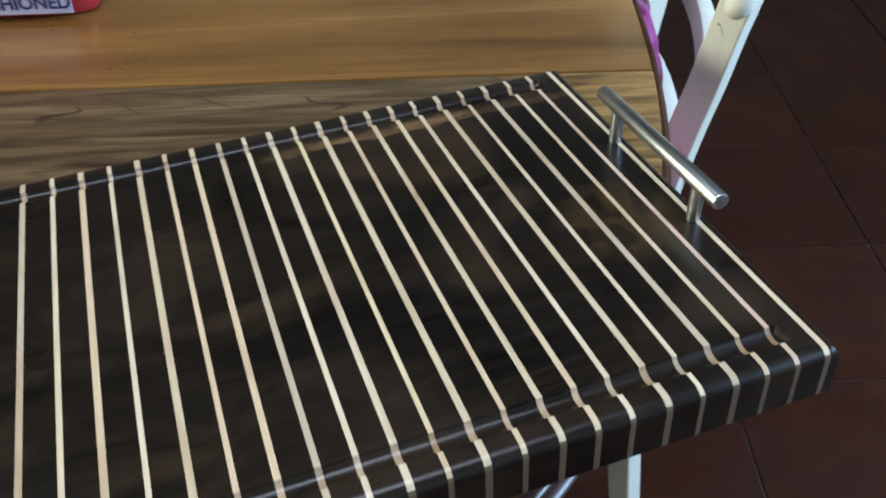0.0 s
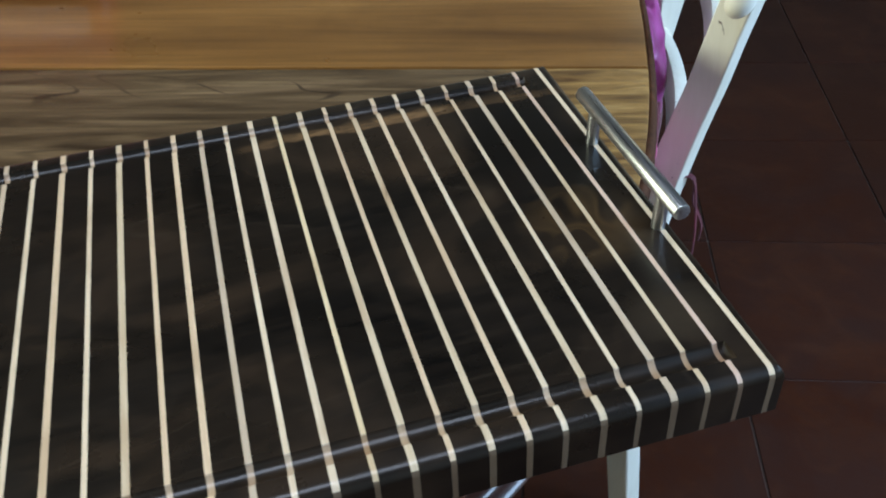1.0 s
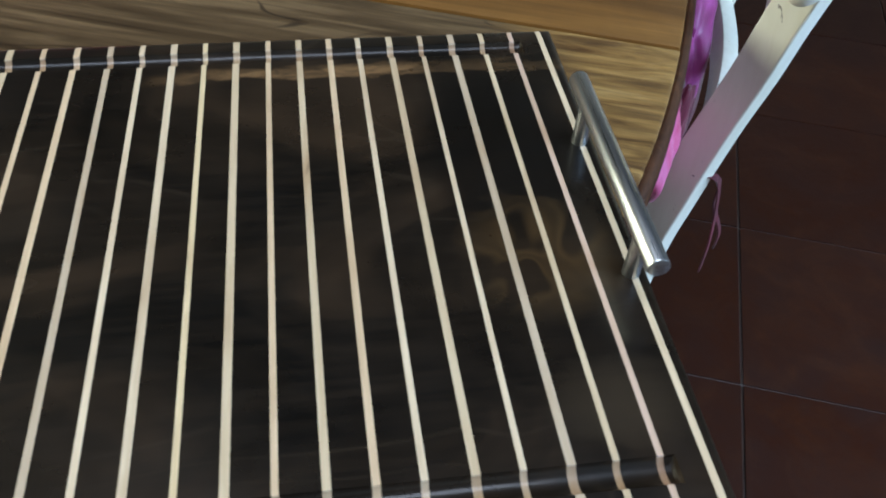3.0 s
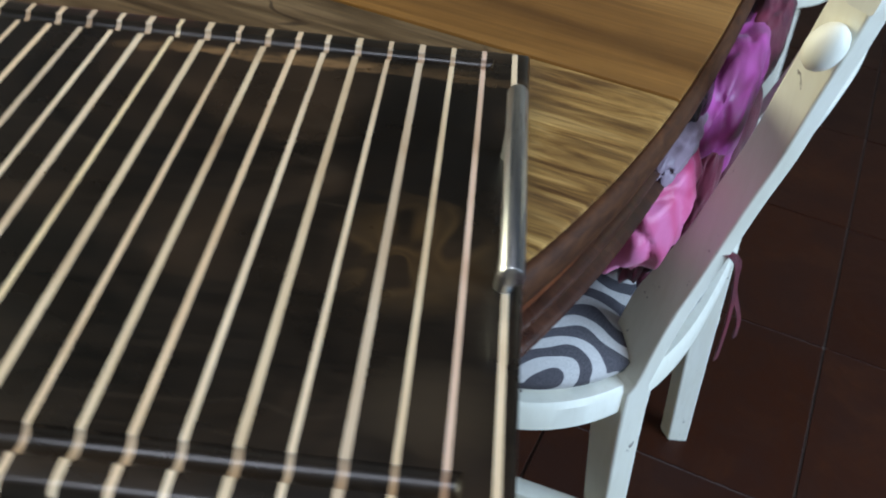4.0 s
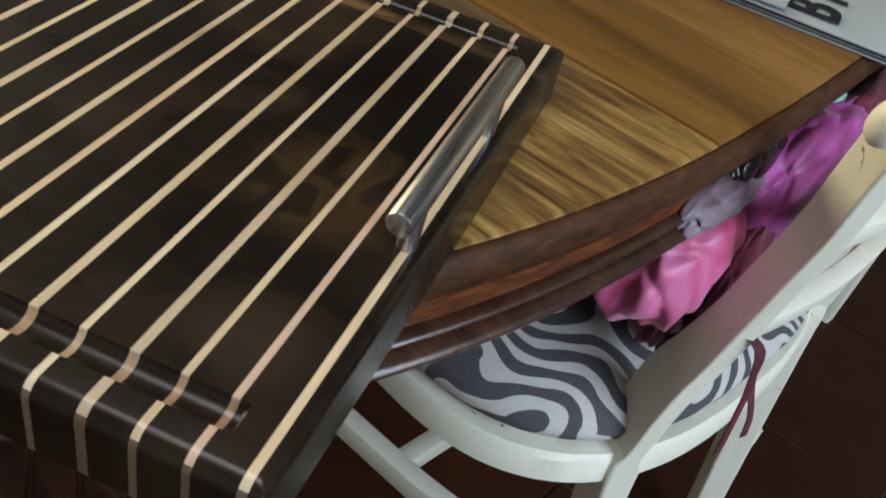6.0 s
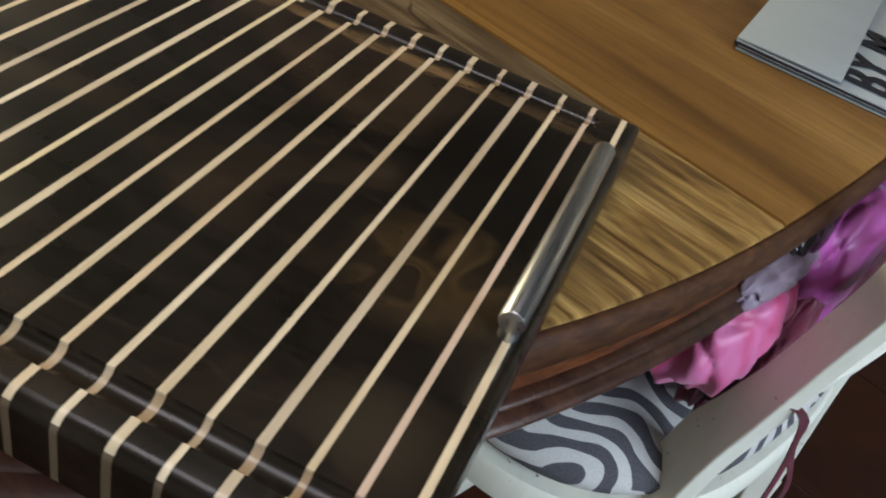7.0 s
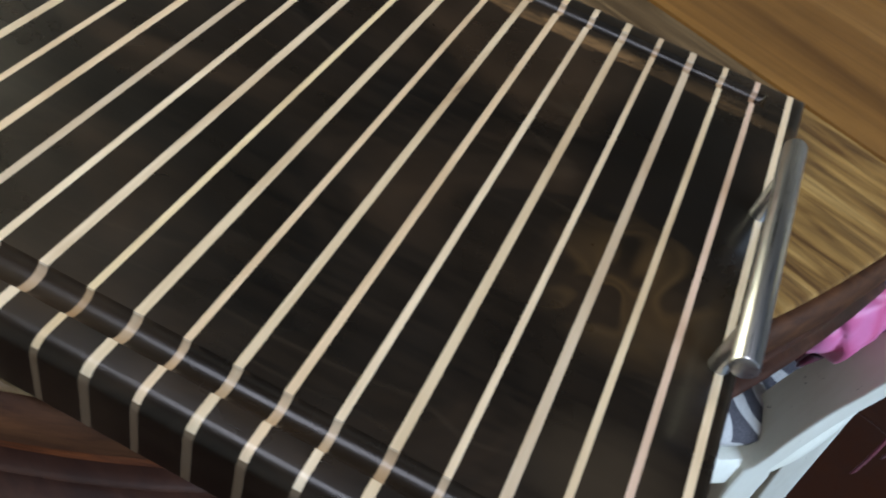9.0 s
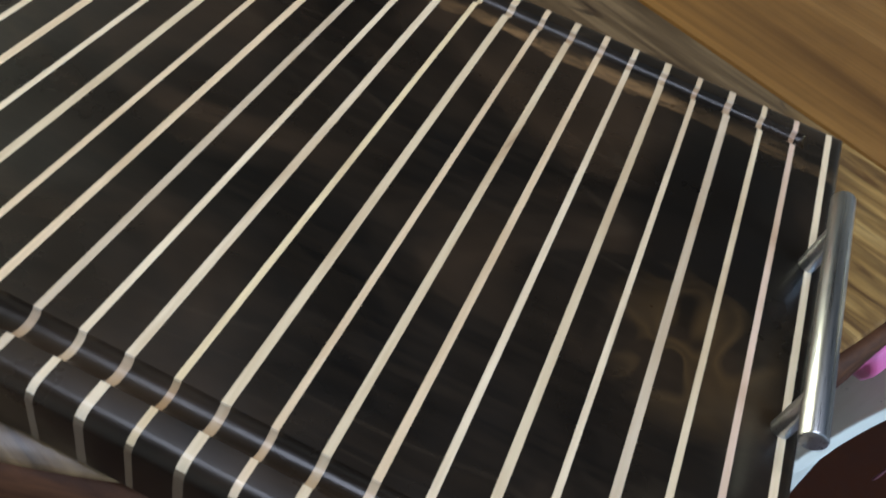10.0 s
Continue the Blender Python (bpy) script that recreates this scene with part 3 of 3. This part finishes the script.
for k in range(30):
    a = (XN[k + 1] + HALF[k + 1], XF[k + 1] + HALF[k + 1])
    b = (XN[k] - HALF[k], XF[k] - HALF[k])
    st = [(0, GROOVE, 0), (1, GROOVE, 0)]
    if k == 0:
        st = [(0, GROOVE, 0), (0.17, GROOVE * 0.97, 0), (0.24, GROOVE * 0.78, 0), (0.28, GROOVE * 0.42, 0), (0.295, 0, 0), (1, 0, 0)]
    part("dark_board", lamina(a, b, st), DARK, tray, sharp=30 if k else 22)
ends = [(0, 0, 0), (0.3, 0, 0)] + [(0.3 + 0.7 * math.sin(radians(a)), 0, 0.0055 * (1 - math.cos(radians(a)))) for a in (20, 40, 60, 78, 90)]
part("end_board", lamina((HALF[0], HALF[0]), (0.0068, 0.0095), ends), DARK, tray, sharp=30)
part("end_board", lamina((XN[30] - HALF[30] - 0.012, XF[30] - HALF[30] - 0.012), (XN[30] - HALF[30], XF[30] - HALF[30]), [(0, 0, 0.004), (0.4, 0, 0), (1, 0, 0)]), DARK, tray, sharp=30)

HX, HZ = 0.0, 0.8070
handle = part("handle", rod((HX, 0.1000, HZ), (HX, 0.2380, HZ), 0.0052, 32, 0.001), STEEL, tray, "round brushed steel bar handle")
for y in (0.1215, 0.2165):
    part("post", rod((HX - 0.001, y, TOP - 0.001), (HX, y, HZ), 0.0042, 20), STEEL, handle)

# ---------------------------------------------------------------- chair
VC = 0.232
# near stile: its outer rear edge, and its width
STILE = [((0.062, 0.060, 0.0), 0.028), ((0.046, 0.054, 0.2), 0.032), ((0.032, 0.050, 0.39), 0.044), ((0.034, 0.051, 0.445), 0.048), ((0.042, 0.054, 0.51), 0.046), ((0.050, 0.057, 0.55), 0.040),
         ((0.059, 0.056, 0.60), 0.033), ((0.068, 0.051, 0.65), 0.031), ((0.078, 0.044, 0.70), 0.030), ((0.085, 0.033, 0.75), 0.029), ((0.093, 0.021, 0.80), 0.029), ((0.101, 0.007, 0.86), 0.028), ((0.106, -0.003, 0.90), 0.028)]
WD, TD, TH = Vector((-0.88, 0.47, 0)), Vector((0.74, 0.67, 0)), 0.014
# the chair stands slightly askew to the table
SKEW = FRAME @ Matrix.Translation((0.06, 0.05, 0)) @ Matrix.Rotation(radians(-5.2), 4, "Z") @ Matrix.Translation((-0.06, -0.05, 0))


def mirror(p):
    return Vector((p[0], 2 * VC - p[1], p[2]))


def stile_at(z):
    for (p, w), (q, x) in zip(STILE, STILE[1:]):
        if p[2] <= z <= q[2]:
            s = (z - p[2]) / (q[2] - p[2])
            c = Vector(p).lerp(Vector(q), s)
            return c + WD * (w + (x - w) * s) / 2 + TD * TH / 2
    return Vector(STILE[-1][0])


def build_chair():
    chair = thing("dining_chair", "white painted wooden chair with worn edges beside the table", "chair", "chairs round the table")
    path = smooth_path([p for p, w in STILE], 49)
    widths = [w for p, w in STILE]
    for side in (0, 1):
        st = []
        for i, p in enumerate(path):
            s = i / 48 * (len(widths) - 1)
            k = min(int(s), len(widths) - 2)
            w = widths[k] + (widths[k + 1] - widths[k]) * (s - k)
            c = p + WD * w / 2 + TD * TH / 2
            wd, td = WD, TD
            if side:
                c, wd, td = mirror(c), Vector((WD.x, -WD.y, 0)), Vector((TD.x, -TD.y, 0))
            st.append((c, wd, td, w, TH + (0.010 if p.z < 0.42 else 0)))
        part("stile", bar(st, 3), PAINT, chair, sharp=9, frame_it=SKEW)
    for z, high, bulge in ((0.575, 0.030, 0.020), (0.69, 0.026, 0.020), (0.868, 0.070, 0.030)):
        c = stile_at(z)
        lean = (stile_at(z + 0.02) - stile_at(z - 0.02))
        lean = Vector((lean.x, 0, lean.z)).normalized()
        half = VC - c.y + (0.022 if z > 0.8 else 0.0)
        st = []
        for i in range(17):
            s = -1 + i / 8
            p = Vector((c.x + bulge * (1 - s * s), VC + s * half, z))
            along = Vector((-2 * bulge * s / half, 1, 0)).normalized()
            st.append((p, lean, along.cross(lean), high, 0.017))
        part("back_rail", bar(st), PAINT, chair, sharp=24, frame_it=SKEW)
    # turned ends of the crest rail
    for side in (0, 1):
        c = Vector((0.080, 0.018, 0.797))
        c = mirror(c) if side else c
        bm = bmesh.new()
        bmesh.ops.create_uvsphere(bm, u_segments=20, v_segments=12, radius=1, matrix=Matrix.Translation(c) @ Matrix.Rotation(radians(20), 4, "Y") @ Matrix.Diagonal((0.012, 0.010, 0.017, 1)))
        part("boss", bm, PAINT, chair, frame_it=SKEW)
    ring = lambda off, z: oval(-0.158, VC, 0.214, 0.275, 2.6, off, z, 96)  # noqa: E731
    part("seat_frame", skin(bmesh.new(), [ring(-0.02, 0.380), ring(-0.004, 0.381), ring(0, 0.385), ring(0, 0.413), ring(-0.004, 0.4185), ring(-0.03, 0.420)]), PAINT, chair, frame_it=SKEW)
    for side in (1, -1):
        v, w = VC - side * (VC - 0.006), VC - side * (VC - 0.056)
        part("leg", bar([((-0.338, v, 0), (1, 0, 0), (0, 1, 0), 0.028, 0.028), ((-0.322, v, 0.2), (1, 0, 0), (0, 1, 0), 0.033, 0.033), ((-0.30, v + 0.012 * side, 0.374), (1, 0, 0), (0, 1, 0), 0.038, 0.038)]), PAINT, chair, sharp=24, frame_it=SKEW)
        part("stretcher", bar([((-0.322, v, 0.206), (0, 0, 1), (0, 1, 0), 0.03, 0.022), ((-0.14, v + 0.016 * side, 0.206), (0, 0, 1), (0, 1, 0), 0.03, 0.022), ((0.056, w, 0.206), (0, 0, 1), (0, 1, 0), 0.03, 0.022)]), PAINT, chair, sharp=24, frame_it=SKEW)
    part("cross_stretcher", bar([((-0.170, 0.02, 0.206), (0, 0, 1), (1, 0, 0), 0.026, 0.022), ((-0.170, 2 * VC - 0.02, 0.206), (0, 0, 1), (1, 0, 0), 0.026, 0.022)]), PAINT, chair, frame_it=SKEW)
    return chair


chair = build_chair()
# the same kind of chair at the far side of the table
turn = FRAME @ Matrix.Translation((0.077, 1.364, 0)) @ Matrix.Rotation(radians(90), 4, "Z") @ FRAME.inverted()
copy_thing(chair, turn)

cushion = thing("seat_cushion", "grey and white maze-patterned cushion tied to the chair seat", "cushion")
prof = [(-0.05, 0.4412), (-0.012, 0.4425), (-0.003, 0.450), (0.0, 0.460), (-0.005, 0.472), (-0.02, 0.484), (-0.05, 0.4935), (-0.10, 0.499), (-0.16, 0.501)]
pad = skin(bmesh.new(), [oval(-0.158, VC, 0.206, 0.268, 2.6, o, z - 0.0205 + 0.0015 * math.sin(9 * i), 96) for i, (o, z) in enumerate(prof)])
part("pad", pad, MAZE, cushion, frame_it=SKEW, sharp=70)
for pts in ([(0.052, 0.062, 0.592), (0.072, 0.066, 0.588), (0.080, 0.072, 0.55), (0.084, 0.072, 0.51), (0.085, 0.078, 0.47)],
            [(0.052, 0.070, 0.590), (0.074, 0.074, 0.583), (0.078, 0.080, 0.55), (0.090, 0.082, 0.52), (0.092, 0.092, 0.49)]):
    path = smooth_path(pts, 16)
    st = [(p, (0.3, 1, 0.15 * math.sin(i)), (1, -0.3, 0), 0.0065, 0.0014) for i, p in enumerate(path)]
    part("tie", bar(st, 2), CRIMSON, cushion, "dark red ribbon tie", frame_it=SKEW)

# ---------------------------------------------------------------- bag on the chair
bag = thing("handbag", "crumpled magenta and pink satin handbag on the chair seat", "bag")
part("body", lump((-0.050, 0.27, 0.556), (0.060, 0.18, 0.088), 3.1, 0.22, 2.2), MAGENTA, bag, frame_it=True, sharp=80)
part("flap", lump((0.016, 0.172, 0.664), (0.030, 0.092, 0.058), 8.4, 0.20, 1.4), MAGENTA, bag, "bright magenta satin flap", frame_it=True, sharp=80)
part("pocket", lump((-0.006, 0.064, 0.622), (0.034, 0.076, 0.052), 5.7, 0.24, 1.5), PINK, bag, "pink satin pocket", frame_it=True, sharp=80)
part("collar", lump((0.002, 0.046, 0.690), (0.020, 0.056, 0.018), 1.9, 0.20, 1.6), FUR, bag, "grey-mauve satin collar", frame_it=True, sharp=80)
part("lining", lump((0.000, 0.084, 0.704), (0.018, 0.044, 0.018), 6.3, 0.16, 1.4), PATENT, bag, "glossy black lining", frame_it=True, sharp=80)
for c, axis, R in (((0.026, 0.112, 0.672), (1, 0.2, 0.3), 0.010), ((0.028, 0.120, 0.656), (0.2, 1, 0.3), 0.009), ((0.028, 0.126, 0.640), (1, -0.3, 0.2), 0.012), ((0.026, 0.134, 0.624), (0.4, 1, 0.2), 0.010)):
    part("ring", torus(c, axis, R, 0.0018), CHROME, bag, "polished metal ring", frame_it=True)
part("strap", tube([(0.024, 0.132, 0.615), (0.026, 0.11, 0.57), (0.014, 0.11, 0.53), (-0.01, 0.14, 0.50)], 0.004), PLUM, bag, "dark red cord", frame_it=True)
part("strap", tube([(0.022, 0.12, 0.61), (0.028, 0.09, 0.59), (0.018, 0.09, 0.54), (-0.01, 0.11, 0.50)], 0.003), PLUM, bag, "dark red cord", frame_it=True)
part("skirt", lump((-0.004, 0.20, 0.530), (0.026, 0.12, 0.055), 7.3, 0.2, 1.5), PLUM, bag, "dark plum cloth skirt", frame_it=True, sharp=80)
part("gusset", lump((0.028, 0.112, 0.610), (0.014, 0.026, 0.060), 4.1, 0.18, 1.4), PLUM, bag, "dark maroon gusset", frame_it=True, sharp=80)
part("back_panel", lump((0.036, 0.205, 0.598), (0.018, 0.085, 0.065), 9.7, 0.14, 1.3), PLUM, bag, "dark maroon satin back", frame_it=True, sharp=80)
part("trim", lump((0.006, 0.205, 0.716), (0.010, 0.022, 0.006), 3.3, 0.2, 1.4), MINT, bag, "pale mint cloth scrap", frame_it=True, sharp=80)
part("lapel", lump((0.030, 0.270, 0.682), (0.022, 0.085, 0.045), 2.2, 0.16, 1.5), PLUM, bag, "dark plum cloth edge", frame_it=True, sharp=80)

# ---------------------------------------------------------------- stool tucked under the table
stool = thing("slatted_stool", "dark brown slatted wooden stool tucked under the table", "stool")
SM = Matrix.Translation((-0.33, -0.36, 0)) @ Matrix.Rotation(radians(-33), 4, "Z")
for k in range(10):
    bm = box((-0.16, -0.155 + 0.0312 * k, 0.432), (0.16, -0.155 + 0.0312 * k + 0.0275, 0.450), 0.003)
    bm.transform(SM)
    part("slat", bm, BROWN, stool, frame_it=True)
for x in (-0.13, 0.13):
    bm = box((x - 0.014, -0.15, 0.39), (x + 0.014, 0.15, 0.432), 0.003)
    bm.transform(SM)
    part("rail", bm, BROWN, stool, frame_it=True)
    for y in (-0.13, 0.13):
        bm = box((x - 0.018, y - 0.018, 0.0), (x + 0.018, y + 0.018, 0.392), 0.003)
        bm.transform(SM)
        part("leg", bm, BROWN, stool, frame_it=True)

# ---------------------------------------------------------------- on the table
sheet = thing("folded_paper_bag", "white printed paper bag folded flat on the table", "paper bag")
PM = Matrix.Translation((-0.130, 0.174, 0)) @ Matrix.Rotation(radians(13), 4, "Z")
for i, (x0, y0, x1, y1, z, mt) in enumerate(((0.002, 0.003, 0.20, 0.27, 0.7506, PAPER), (0.0, 0.004, 0.205, 0.272, 0.7526, INK), (0.003, 0.001, 0.203, 0.27, 0.7546, PAPER), (-0.001, -0.0012, 0.2075, 0.273, 0.7563, INK), (0.0, 0.0, 0.206, 0.272, 0.7580, PAPER), (0.0, 0.0, 0.083, 0.268, 0.7602, PAPER))):
    bm = box((x0, y0, z), (x1, y1, z + 0.0014), 0.0004)
    for v in bm.verts:
        v.co.z += 0.0022 * i / 5 * math.sin(v.co.x * 28) * (1 if v.co.y < 0.05 else 0.4) if i else 0
    bm.transform(PM)
    part("flap" if i == 5 else "layer", bm, mt, sheet, "dark printed layer" if mt is INK else "", frame_it=True)
lettering("lettering", "BY M", 0.062, 0.0002, INK, sheet, FRAME @ PM @ Matrix.Translation((0.121, 0.012, 0.7606)) @ Matrix.Rotation(radians(90), 4, "Z"), "dark navy letters")

pack = thing("snack_packet", "red snack packet with a lilac label standing on the table", "packet")
rings = []
for z, a, b in ((0.7505, 0.098, 0.020), (0.754, 0.102, 0.025), (0.765, 0.104, 0.029), (0.79, 0.104, 0.031), (0.82, 0.103, 0.028), (0.845, 0.102, 0.016), (0.858, 0.102, 0.004), (0.872, 0.103, 0.0012)):
    rings.append(oval(-0.611, 0.162, a, b, 3.2, 0, z, 48))
part("wrapper", skin(bmesh.new(), rings), RED, pack, frame_it=True, sharp=60)
label = box((-0.694, 0.1292, 0.7585), (-0.523, 0.1312, 0.800), 0.0008)
part("label", label, LILAC, pack, "lilac printed label", frame_it=True)
lettering("lettering", "FASHIONED", 0.0178, 0.0002, BLUE, pack, FRAME @ Matrix.Translation((-0.6195, 0.1288, 0.7640)) @ Matrix.Rotation(radians(90), 4, "X"), "dark blue letters")

# ---------------------------------------------------------------- floor tiles
TS = 0.35
tile_bm = box((0.002, 0.002, -0.012), (TS - 0.002, TS - 0.002, 0.0), 0.0012)
tile_me = bpy.data.meshes.new("tile")
bmesh.ops.recalc_face_normals(tile_bm, faces=tile_bm.faces[:])
tile_bm.to_mesh(tile_me)
tile_bm.free()
tile_me.materials.append(TILE)
for i in range(-9, 5):
    for j in range(-9, 7):
        u, v = 0.615 + i * TS, 0.687 + j * TS
        if U0 - 0.1 < u < U1 and V0 - 0.1 < v < V1:
            t = new("tile", tile_me)
            t.parent = floor
            t.matrix_local = FRAME @ Matrix.Translation((u, v, random.uniform(-0.0006, 0.0006)))
